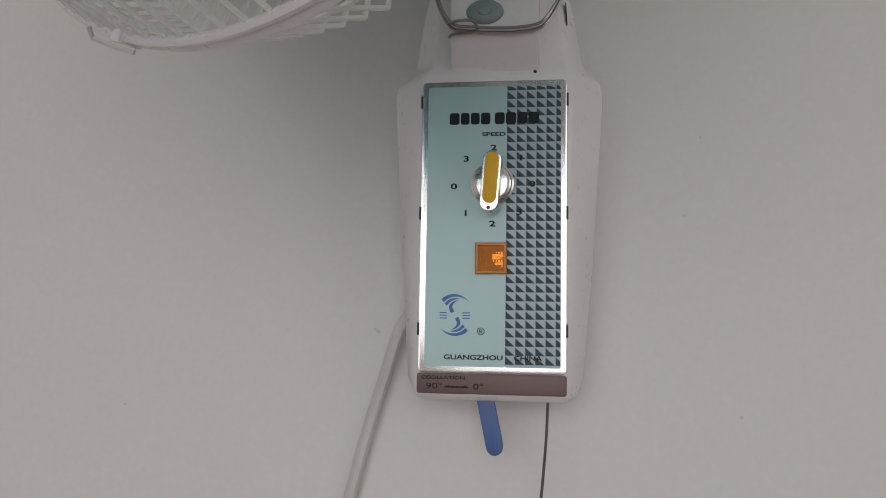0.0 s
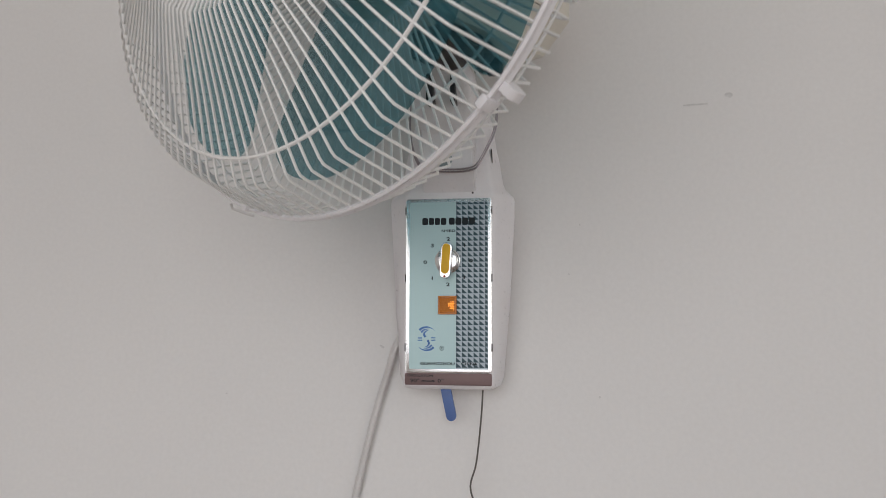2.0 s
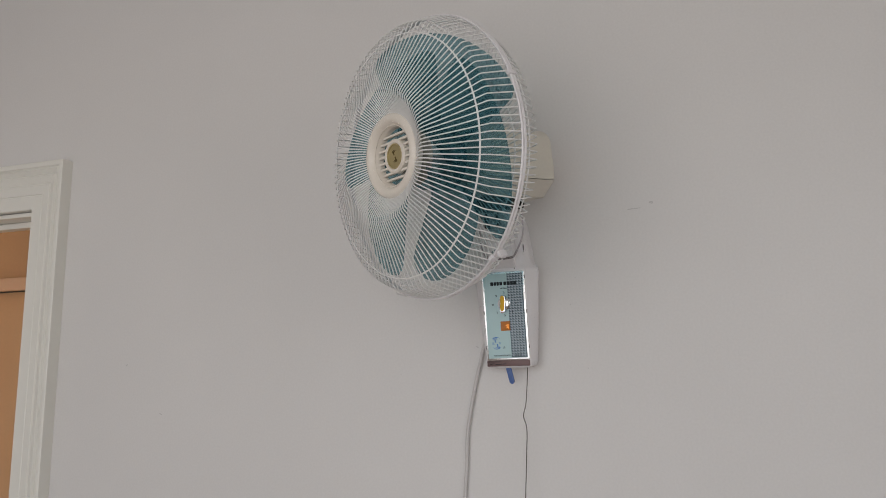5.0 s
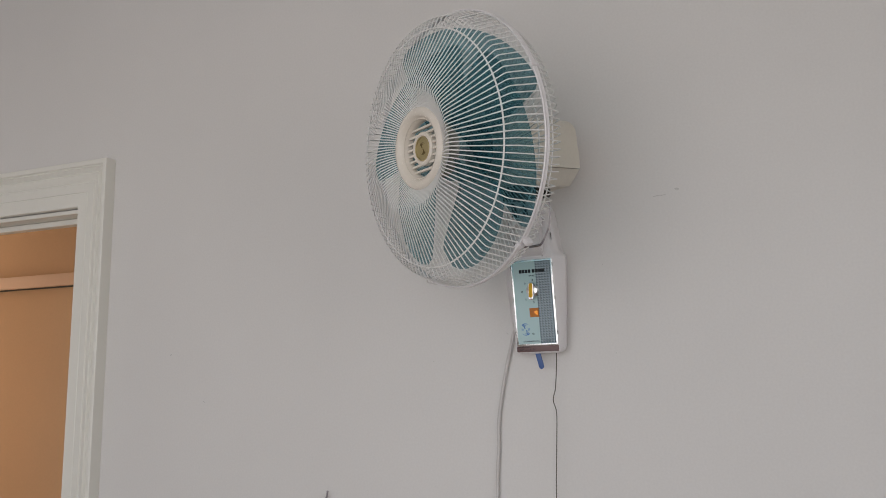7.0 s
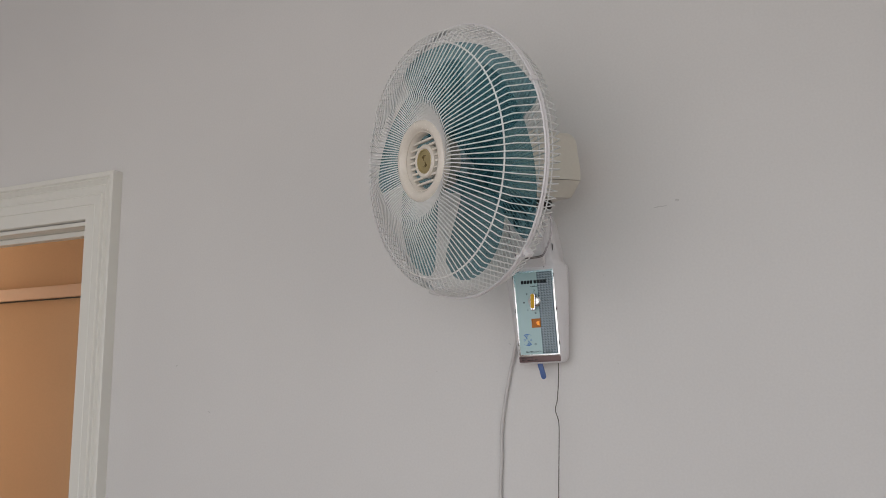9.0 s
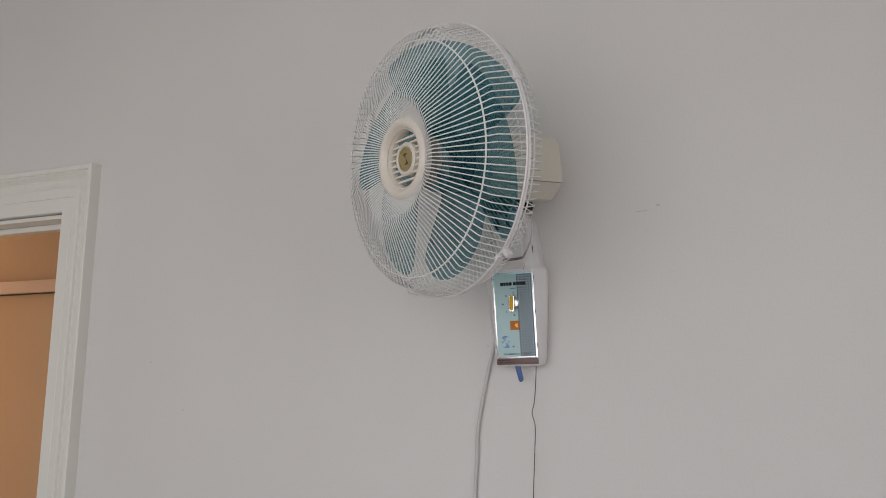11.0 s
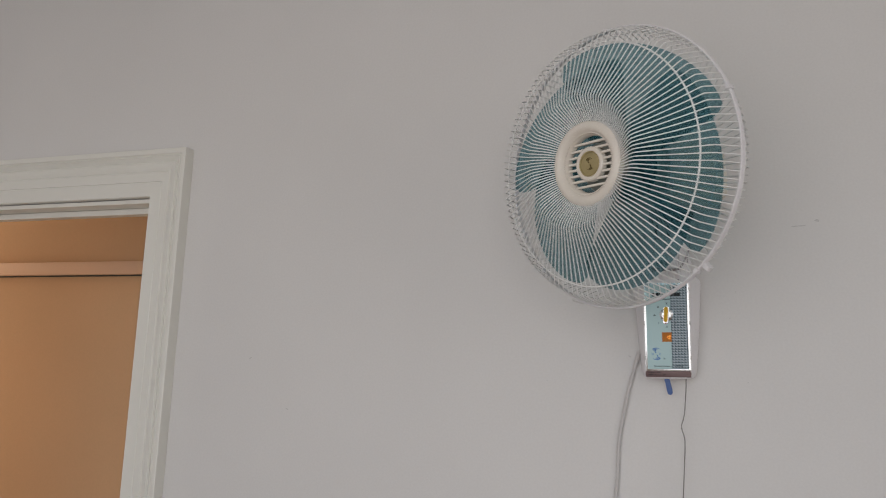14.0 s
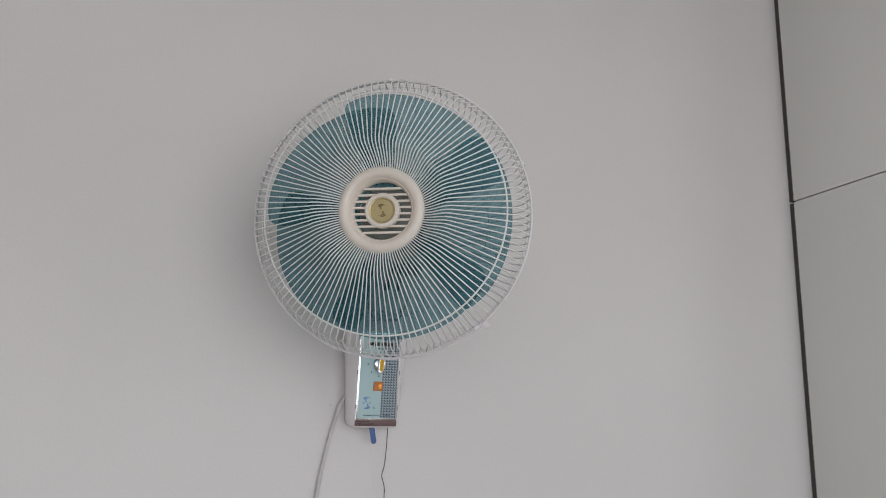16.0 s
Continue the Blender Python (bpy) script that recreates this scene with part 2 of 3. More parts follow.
wall_fan_side = structure("wall_north", holed_wall(XL, XR, FLOOR, CEIL, [(DX0, DX1, FLOOR, DH)], 0.0, TH), M_WALL, "off-white painted plaster wall with faint scuffs", "wall")
structure("wall_south", holed_wall(XL, XR, FLOOR, CEIL, [(-2.0, 1.5, -1.25, 0.95)], YB - TH, YB), M_WALL, "off-white painted plaster wall with an unseen window opening", "wall")
# Opening added for the side fill light; no window is known here.
east = structure("wall_east", holed_wall(YB - TH, TH, FLOOR, CEIL, [(-2.65, -1.45, -0.35, 0.85)], -TH, 0.0), M_WALL, "off-white painted plaster wall with an unseen window opening", "wall")
east.matrix_world = Matrix.Translation((XR, 0, 0)) @ pose(0, 0, 0, 0, 0, 90)
structure("wall_west", box_bm(XL - TH, XL, YB - TH, TH, FLOOR, CEIL), M_WALL, "off-white painted plaster wall", "wall")
structure("floor", box_bm(XL - TH, XR + TH, YB - TH, 0.98, FLOOR - 0.1, FLOOR), M_FLOOR, "varnished wooden floor", "floor")
structure("ceiling", box_bm(XL - TH, XR + TH, YB - TH, 0.98, CEIL, CEIL + 0.1), M_CEIL, "white painted ceiling", "ceiling")

# the small room behind the door opening
# Unseen floor and ceiling pieces added to keep sky light out of the closet.
structure("floor_closet", box_bm(-3.6, XL - TH - 0.001, TH, 0.98, FLOOR - 0.1, FLOOR), M_FLOOR, "varnished wooden floor", "floor")
structure("ceiling_closet", box_bm(-3.6, XL - TH - 0.001, TH, 0.98, CEIL, CEIL + 0.1), M_CEIL, "white painted ceiling", "ceiling")
structure("wall_closet_back", box_bm(-3.6, -0.9, 0.85, 0.95, FLOOR, CEIL), M_CLOSET, "peach painted wall of the room behind the door", "wall")
structure("wall_closet_right", box_bm(-1.0, -0.9, TH + 0.002, 0.85, FLOOR, CEIL), M_CLOSET, "peach painted side wall", "wall")
structure("wall_closet_left", box_bm(-3.6, -3.5, TH + 0.002, 0.85, FLOOR, CEIL), M_CLOSET, "peach painted side wall", "wall")
structure("wall_closet_front", box_bm(-3.6, XL, TH + 0.002, TH + 0.06, FLOOR, CEIL), M_CLOSET, "peach painted wall", "wall")
picture_rail = tagged(part("picture_rail", box_bm(-3.49, -1.01, 0.822, 0.849, 0.321, 0.370, 0.004), M_RAIL), "pale peach painted wooden rail along the wall", "rail", kind="structure")
# The rail's shadow line, put in as a thin dark strip.
part("rail_shade", box_bm(-3.48, -1.02, 0.838, 0.8495, 0.3165, 0.3209), M_GAP_SHADE, picture_rail, "dark strip painting the shadow under the rail", smooth=0)
# door lining and moulded casing
structure("door_lining_right", box_bm(DX1 - 0.001, DX1 + 0.004, 0.002, TH, FLOOR, DH), M_TRIM, "white gloss painted door jamb", "door frame")
structure("door_lining_head", box_bm(DX0, DX1 - 0.0015, 0.002, TH, DH - 0.012, DH - 0.002), M_TRIM, "white gloss painted head of the door frame", "door frame")
structure("door_stop", box_bm(DX0, DX1 - 0.0015, 0.050, 0.078, DH - 0.028, DH - 0.0125, 0.002), M_TRIM, "white painted door stop", "door frame")
CASING = [(0, 0), (0, 0.012), (0.002, 0.0145), (0.031, 0.0155), (0.0325, 0.0142), (0.034, 0.0160), (0.054, 0.0190), (0.0565, 0.0155), (0.061, 0.0195), (0.068, 0.0225), (0.0735, 0.0240), (0.0765, 0.0200), (0.081, 0.0255), (0.0865, 0.0300), (0.0890, 0.0265), (0.0925, 0.0315), (0.101, 0.0320), (0.103, 0.0305), (0.103, 0)]


def casing_bm():
    bm = bmesh.new()
    stations = [((DX0, FLOOR), (-1, 0)), ((DX0, DH), (-1, 1)), ((DX1, DH), (1, 1)), ((DX1, FLOOR), (1, 0))]
    rows = []
    for (x, z), (ox, oz) in stations:
        rows.append([bm.verts.new((x + ox * w * 1.068, -p, z + oz * w * 1.125)) for w, p in CASING])
    for a, b in zip(rows, rows[1:]):
        for k in range(len(CASING) - 1):
            bm.faces.new((a[k], a[k + 1], b[k + 1], b[k]))
    return bm


tagged(part("door_casing", casing_bm(), M_TRIM, smooth=25), "white gloss painted moulded wooden door casing", "door casing", kind="structure")


def scuff(x, z, w, h, turn=0):
    pts = [(w * math.cos(a) * random.uniform(0.7, 1.1), h * math.sin(a) * random.uniform(0.6, 1.1)) for a in [k * math.pi / 5 for k in range(10)]]
    ob = part("scuff", slab_bm(pts, 0, -0.0004), M_SCUFF, wall_fan_side, "faint grey scuff", smooth=0)
    ob.matrix_basis = pose(x, 0, z, 0, turn, 0)


for s in ((0.2650, 0.2835, 0.004, 0.003, 0), (0.2335, 0.274, 0.014, 0.0012, -4), (-0.926, 0.001, 0.004, 0.0016, -40), (-0.075, 0.026, 0.003, 0.0014, 30), (0.140, -0.017, 0.0010, 0.0014, 0), (-0.236, -0.026, 0.0012, 0.0010, 0), (0.120, 0.151, 0.0008, 0.0014, 0), (0.110, 0.101, 0.0010, 0.0009, 0), (-0.823, -0.108, 0.005, 0.0012, 25)):
    scuff(*s)

# ---- wardrobe and overhead cabinet beside the fan's wall ----
SEAM = 0.5685


def cupboard(name, z0, z1, label, base):
    thing = group_at(name, Matrix.Translation((1.0960, 0, base)), label, "wardrobe" if "wardrobe" in name else "cabinet")
    part("side_panel", box_bm(0, 0.018, -0.36, -0.016, z0 - base, z1 - base, 0.0012), M_CUP, thing)
    part("side_panel", box_bm(1.05, 1.068, -0.36, -0.016, z0 - base, z1 - base, 0.0012), M_CUP, thing)
    # Dark panel paints the shade in the gap to the wall.
    part("gap_shade_panel", box_bm(0.002, 1.066, -0.0155, -0.001, z0 - base + 0.002, z1 - base - 0.002), M_GAP_SHADE, thing, "back panel painted dark for the shade of the wall gap")
    part("carcass", box_bm(0.019, 1.049, -0.34, -0.016, z0 - base + 0.003, z1 - base - 0.003), M_CUP, thing)
    for x in (0.020, 0.535):
        door = part("door", box_bm(x, x + 0.512, -0.361, -0.342, z0 - base + 0.004, z1 - base - 0.004, 0.0015), M_CUP, thing)
        part("handle", box_bm(0.018 + (x + 0.47 if x < 0.3 else x + 0.01), 0.030 + (x + 0.47 if x < 0.3 else x + 0.01), -0.382, -0.362, (z0 + z1) / 2 - base - 0.06, (z0 + z1) / 2 - base + 0.06, 0.003), M_STEEL, door, "dull steel handle")
    return thing


cupboard("wardrobe", FLOOR + 0.001, SEAM - 0.0015, "tall plain off-white laminate wardrobe against the wall", FLOOR)
cupboard("overhead_cabinet", SEAM + 0.0015, CEIL - 0.002, "plain off-white laminate cabinet on top of the wardrobe", SEAM)

# ---- the wall fan ----
fan = group_at("wall_fan", Matrix.Identity(4), "white oscillating wall fan with teal blades and wire guard", "fan")
MM = 0.001
BOX = pose(-0.0394, -0.0464, -0.0015, 7.62, -0.98, 0.99) @ Matrix.Diagonal((1.014, 1.014, 1.006, 1))   # lower left corner of the control plate; x right, -y out, z up


def back_y(v):
    return 0.0450 + 0.1325 * v * MM


def body_bm():
    # height, front left/right, front depth, flange left/right, back left/right, in mm
    rows = [
        (-16.0, 4, 78, 7, 3, 79, 4, 78),
        (-15.0, 1, 81, 3, -1, 82.5, 0, 81),
        (-12.5, -1.5, 82.5, 0.5, -5, 86.5, -3, 83),
        (-4, -2, 83, 0, -9, 89.5, -5.5, 84.5),
        (60, -2.4, 84, 0, -13.5, 95, -8, 88),
        (150, -3, 85, 0, -18.8, 100.2, -11, 92.5),
        (160, -3, 85, 0, -19.3, 100.4, -11, 92),
        (164.5, -2, 84.5, 0.1, -18.3, 99.3, -10, 91),
        (168, 0, 84, 1, -14, 95.5, -7, 89),
        (172, 3, 83, 4, -9.5, 91.5, -4, 86),
        (178, 4, 81, 5.5, -7, 89, -2, 84),
        (200, 6, 79, 6, -4, 85.5, 0, 81.5),
        (215, 8, 76, 8, -1, 82, 3, 79),
        (250, 13, 70, 10, 8, 75, 9, 73),
        (268, 20, 62, 12, 17, 66, 19, 64),
        (273, 28, 54, 18, 26, 57, 26, 57),
    ]
    bm = bmesh.new()
    rings = []
    for v, fl, fr, fd, gl, gr, bl, br in rows:
        b = back_y(v)
        g = 0.0205
        ring = [(bl, b), (gl, g + 0.004), (gl + 0.4, g), (fl, 0.003 + fd * MM), (fl + 2, fd * MM + 0.0012), (fl + 4.5, fd * MM), (fr - 4.5, fd * MM), (fr - 2, fd * MM + 0.0012), (fr, 0.003 + fd * MM), (gr - 0.4, g), (gr, g + 0.004), (br, b)]
        rings.append([bm.verts.new((x * MM, y, v * MM)) for x, y in ring])
    for a, b in zip(rings, rings[1:]):
        for k in range(len(a) - 1):
            bm.faces.new((a[k], a[k + 1], b[k + 1], b[k]))
        bm.faces.new((a[-1], a[0], b[0], b[-1]))
    bm.faces.new(rings[0])
    bm.faces.new(rings[-1])
    return bm


housing = part("housing", body_bm(), M_WHITE, fan, "white enamelled wall housing with tapered neck", BOX, smooth=28)
def rib_bm():
    bm = bmesh.new()
    rows = [[bm.verts.new(p) for p in ((x0, 0.014, z), (x0 + 0.001, y, z), (x1 - 0.001, y, z), (x1, 0.014, z))] for z, y, x0, x1 in ((0.1655, 0.0016, 0.0152, 0.0668), (0.1685, 0.0003, 0.0153, 0.0667), (0.1705, -0.0012, 0.0154, 0.0666), (0.1725, -0.0032, 0.0155, 0.0665), (0.1790, -0.0085, 0.0157, 0.0663), (0.1850, -0.0120, 0.0158, 0.0662), (0.1950, -0.0140, 0.0160, 0.0660), (0.2080, -0.0160, 0.0165, 0.0655), (0.2300, -0.0250, 0.0178, 0.0642), (0.2450, -0.0340, 0.0190, 0.0630))]
    for a, b in zip(rows, rows[1:]):
        for k in range(3):
            bm.faces.new((a[k], a[k + 1], b[k + 1], b[k]))
    bm.faces.new(rows[0])
    bm.faces.new(rows[-1])
    bmesh.ops.bevel(bm, geom=[e for e in bm.edges if all(v.co.y < 0.01 for v in e.verts) and abs(e.verts[0].co.z - e.verts[1].co.z) > 0.001], offset=0.0012, segments=2, affect="EDGES")
    return bm


part("neck_rib", rib_bm(), M_WHITE, housing)
part("rivet", lathe_bm([(0, 0.0006), (0.0007, 0.0005), (0.0010, 0)], 12), M_GREASE, housing, "dark rivet", pose(0.063, 0.0002, 0.1665, 90, 0, 0))
part("scratch", slab_bm([(0.0794, 0.209), (0.0799, 0.209), (0.0806, 0.196), (0.0801, 0.196)], 0.0135, 0.0088), M_GREASE, housing, "dark scratch in the enamel", smooth=0)

# control plate
plate = part("control_plate", slab_bm(rounded(0.0006, 0.0806, -0.0005, 0.1612, 0.003), 0.0, -0.0014, 0.0004), M_CHROME, fan, "polished aluminium frame plate", BOX)
F0, F1 = -0.0014, -0.0019
part("teal_field", slab_bm(rounded(0.0042, 0.0478, 0.0030, 0.1580, 0.0008, 2), F0, F1), M_TEAL, plate, "pale teal anodised field", smooth=0)
part("pattern_field", slab_bm(rounded(0.0478, 0.0774, 0.0030, 0.1580, 0.0008, 2), F0, F1), M_PALE, plate, "pale field printed with dark triangles", smooth=0)


def triangles_bm():
    bm = bmesh.new()
    pu, pv, x0 = 0.00535, 0.00487, 0.0480
    top = 0.1577
    for r in range(33):
        for c in range(6):
            xa, za = x0 + c * pu, top - 0.0022 - (r + 0) * pv
            w, h = pu * 0.93, pv * 0.90
            xb = min(xa + w, 0.0772)
            cut = 1 - (xb - xa) / w
            zt = min(za + h, top)
            if za < 0.0034 or zt <= za:
                continue
            if r == 0:
                z1 = zt
                pts = [(xa, za), (xb, za), (xb - 0.0004, za + 0.001), (xa + w * 0.25, z1), (xa, z1)]
            elif cut > 0.01:
                pts = [(xa, za), (xb, za), (xb, za + h * cut), (xa, za + h)]
            else:
                pts = [(xa, za), (xa + w, za), (xa, za + h)]
            lo = [bm.verts.new((x, F1 + 0.00005, z)) for x, z in pts]
            hi = [bm.verts.new((x, F1 - 0.00012, z)) for x, z in pts]
            bm.faces.new(hi)
            for k in range(len(pts)):
                j = (k + 1) % len(pts)
                bm.faces.new((lo[k], lo[j], hi[j], hi[k]))
    return bm


tagged(part("triangle_print", triangles_bm(), M_DARK, plate, "rows of small dark triangles", smooth=0), kind="stuff")
strip = part("oscillation_strip", slab_bm(rounded(0.0002, 0.0806, -0.0118, -0.0008, 0.0012, 3), 0.0, -0.0014, 0.0003), M_STRIP, fan, "rose-brown anodised strip", BOX)
for u in (0.0004, 0.0808):
    for v in (0.1500, 0.0870, 0.0230):
        part("clip", box_bm(u - 0.0005, u + 0.0005, -0.0017, 0.001, v - 0.0035, v + 0.0035), M_BLACK, plate, "dark plate clip", smooth=0)

# printed words; the maker's name is plain block shapes
for k, (a, b) in enumerate(((16.1, 21.6), (22.3, 27.2), (27.9, 32.8), (33.5, 38.7), (41.2, 46.6), (47.2, 52.9), (53.6, 59.0), (59.6, 65.4))):
    part("name_block", slab_bm(rounded(a * MM, b * MM, 0.1365, 0.1431, 0.0013, 3), F1, F1 - 0.0002), M_INK, plate, "black block of the printed maker's name", smooth=0)
letters("speed_word", "SPEED", 0.0407, 0.1308, 0.0030, F1 - 0.00012, M_INK, plate, 1.6)
for s, u, v in (("2", 40.7, 123.1), ("3", 25.7, 117.0), ("1", 55.7, 117.3), ("0", 19.1, 101.6), ("0", 61.8, 102.7), ("1", 25.7, 86.7), ("3", 54.9, 87.2), ("2", 40.4, 80.8)):
    letters("speed_number", s, u * MM, v * MM, 0.0044, F1 - 0.0002, M_INK, plate, 1.6)
letters("place_word", "GUANGZHOU", 0.0308, 0.0079, 0.0036, F1 - 0.00012, M_INK, plate, 1.36)
letters("place_word", "CHINA", 0.0600, 0.0079, 0.0036, F1 - 0.0002, M_INK, plate, 1.32)
letters("oscillation_word", "OSCILLATION", 0.0147, -0.0032, 0.0026, -0.0015, M_INK, strip, 1.45)
letters("angle_word", "90\u00b0", 0.0098, -0.0078, 0.0044, -0.0015, M_INK, strip, 1.5, bold=0.008)
letters("angle_word", "0\u00b0", 0.0338, -0.0078, 0.0044, -0.0015, M_INK, strip, 1.5, bold=0.008)
arrow = [(0.0155, -0.0080), (0.0178, -0.0070), (0.0178, -0.0076), (0.0262, -0.0076), (0.0262, -0.0070), (0.0285, -0.0080), (0.0285, -0.0085), (0.0155, -0.0085)]
part("arrow", slab_bm(arrow, -0.0014, -0.0016), M_INK, strip, smooth=0)
letters("registered_mark", "\u00ae", 0.0348, 0.0218, 0.0056, F1 - 0.00012, M_INK, plate, 1.0, bold=0.0)


def crescents_bm(cx, cz, r, y0, y1):
    """Emblem of two opposed sheaves of three tapered curved bands."""
    bm = bmesh.new()
    sheaf = (((-0.62, 0.72), (-0.38, 0.90), (0.0, 0.99), (0.38, 0.91), (0.72, 0.69)), ((-0.46, 0.53), (-0.26, 0.72), (0.0, 0.81), (0.26, 0.83)), ((-0.10, 0.13), (-0.21, 0.40), (-0.06, 0.63), (0.20, 0.75)))
    for sign in (1, -1):
        for line, wide in zip(sheaf, (0.19, 0.16, 0.19)):
            pts = glide([(x, 0.0, z) for x, z in line], 6)
            n = len(pts) - 1
            ring = []
            for k, p in enumerate(pts):
                way = (pts[min(k + 1, n)] - pts[max(k - 1, 0)]).normalized()
                w = 0.5 * wide * max(0.06, 1 - (k / n) ** 1.8)
                for side in (1, -1):
                    ring.append((cx + sign * r * (p.x - side * w * way.z), cz + sign * r * (p.z + side * w * way.x)))
            lo = [bm.verts.new((x, y0, z)) for x, z in ring]
            hi = [bm.verts.new((x, y1, z)) for x, z in ring]
            for k in range(n):
                q = (2 * k, 2 * k + 1, 2 * k + 3, 2 * k + 2)
                bm.faces.new([hi[i] for i in q])
                bm.faces.new((lo[q[0]], lo[q[3]], hi[q[3]], hi[q[0]]))
                bm.faces.new((lo[q[1]], lo[q[2]], hi[q[2]], hi[q[1]]))
    return bm


part("emblem", crescents_bm(0.0205, 0.0308, 0.0108, F1, F1 - 0.0002), M_BLUEINK, plate, "blue printed emblem of curved bands", smooth=0)
for u in (0.0143, 0.0268):
    for dz in (-0.0011, 0.0004, 0.0018):
        part("emblem_bar", box_bm(u - 0.0020, u + 0.0020, F1 - 0.0002, F1, 0.0302 + dz - 0.0003, 0.0302 + dz + 0.0003), M_BLUEINK, plate, smooth=0)

# speed knob, turned to 2
knob = part("speed_knob", lathe_bm([(0, -0.0068), (0.0082, -0.0068), (0.0102, -0.0058), (0.0108, -0.0040), (0.0118, -0.0034), (0.0121, -0.0015), (0.0122, 0)][::-1], 40), M_CHROME, fan, "chromed round speed knob with grip bar", BOX @ pose(0.0404, F1, 0.1026, -90, 0, 0))
KN = pose(0, 0, 0, 90, 0, 0)
GR = KN @ pose(0, -0.006, 0, 0, 4, 0)


def grip_pts(hw, top, bottom):
    out = []
    for k in range(9):
        a = math.pi * k / 8
        out.append((hw * math.cos(a), top - hw + hw * math.sin(a)))
    for k in range(9):
        a = math.pi + math.pi * k / 8
        out.append((hw * math.cos(a), -bottom + hw + hw * math.sin(a)))
    return out


grip = part("grip", slab_bm(grip_pts(0.0050, 0.0165, 0.0168), 0.0, -0.0085, 0.0008), M_CHROME, knob, "chromed grip bar", GR)
part("yellow_insert", slab_bm(grip_pts(0.0037, 0.0152, 0.0125), -0.0084, -0.0092, 0.0002), M_YELLOW, grip, "yellow plastic insert")
part("red_dot", lathe_bm([(0, 0.0008), (0.0008, 0.0006), (0.0010, 0)], 12), M_RED, grip, "dark red dot", pose(0, -0.0085, -0.0148, 90, 0, 0))

# pilot lamp


def pilot_bm():
    """Square lens: raised rim and a field of small pyramids."""
    bm = bmesh.new()
    h = 0.0086
    steps = [(h, 0.0), (h, -0.0022), (h - 0.0006, -0.0030), (h - 0.0015, -0.0030), (h - 0.0019, -0.0020)]
    rows = [[bm.verts.new((sx * w, y, sz * w)) for sx, sz in ((-1, -1), (1, -1), (1, 1), (-1, 1))] for w, y in steps]
    for a, b in zip(rows, rows[1:]):
        for k in range(4):
            bm.faces.new((a[k], a[(k + 1) % 4], b[(k + 1) % 4], b[k]))
    bm.faces.new(rows[0])
    w, n = h - 0.0019, 9
    d = 2 * w / n
    for i in range(n):
        for j in range(n):
            x, z = -w + i * d, -w + j * d
            c = [bm.verts.new(p) for p in ((x, -0.0020, z), (x + d, -0.0020, z), (x + d, -0.0020, z + d), (x, -0.0020, z + d))]
            tip = bm.verts.new((x + d / 2, -0.00225, z + d / 2))
            for k in range(4):
                bm.faces.new((c[k], c[(k + 1) % 4], tip))
    return bm


pilot = part("pilot_lamp", pilot_bm(), M_AMBER, fan, "amber square pilot lamp, lit", BOX @ pose(0.0400, F1, 0.0618), smooth=0)


def lit_facets_bm():
    """The facets of the lens in front of the neon bulb, a little proud of the rest."""
    bm = bmesh.new()
    w, n = 0.0067, 9
    d = 2 * w / n
    for i in range(n):
        for j in range(n):
            x, z = -w + (i + 0.5) * d, -w + (j + 0.5) * d
            if math.hypot((x - 0.0042) / 0.0030, (z + 0.0002) / 0.0040) + random.uniform(-0.25, 0.25) > 1:
                continue
            h = d * random.uniform(0.30, 0.48)
            c = [bm.verts.new((x + a * h, -0.00205, z + b * h)) for a, b in ((-1, -1), (1, -1), (1, 1), (-1, 1))]
            tip = bm.verts.new((x, -0.00245, z))
            for k in range(4):
                bm.faces.new((c[k], c[(k + 1) % 4], tip))
    return bm


part("lit_facets", lit_facets_bm(), M_NEON, pilot, "lens facets lit by the neon bulb", smooth=0)

# oscillation lever
part("oscillation_lever", slab_bm([(x, z) for x, z in ((-0.0047, 0.012), (-0.0047, -0.0255), (-0.0042, -0.0278), (-0.0028, -0.0296), (-0.0008, -0.0304), (0.0012, -0.0302), (0.0030, -0.0292), (0.0043, -0.0272), (0.0047, -0.0250), (0.0047, 0.012))], 0.0105, 0.0070, 0.0006), M_BLUE, fan, "blue plastic oscillation lever", BOX @ pose(0.0368, 0, -0.0155, 0, -12, 0))

# tilting head bracket with its disc, wire loop and wing bolt
def bracket_bm():
    bm = bmesh.new()
    rows = []
    for z, x0, x1, y0, y1 in ((0.2120, 0.0195, 0.0625, -0.0150, 0.012), (0.2180, 0.0168, 0.0652, -0.0200, 0.012), (0.2320, 0.0140, 0.0680, -0.0300, 0.010), (0.262, 0.013, 0.069, -0.050, 0.000), (0.285, 0.016, 0.066, -0.068, -0.020), (0.292, 0.022, 0.060, -0.066, -0.030)):
        rows.append([bm.verts.new((x, y, z)) for x, y in rounded(x0, x1, y0, y1, 0.009, 3)])
    for a, b in zip(rows, rows[1:]):
        for k in range(len(a)):
            j = (k + 1) % len(a)
            bm.faces.new((a[k], a[j], b[j], b[k]))
    bm.faces.new(rows[0])
    bm.faces.new(rows[-1])
    return bm


bracket = part("head_bracket", bracket_bm(), M_WHITE, fan, "white enamelled tilting bracket", BOX)
part("bracket_disc", lathe_bm([(0, 0.0026), (0.0030, 0.0025), (0.0034, 0.0021), (0.0078, 0.0019), (0.0098, 0.0010), (0.0103, 0)], 36), M_DISC, bracket, "slate-grey round cap", pose(0.0362, -0.0140, 0.1962, 97, 0, 0) @ Matrix.Diagonal((1, 0.66, 1, 1)))
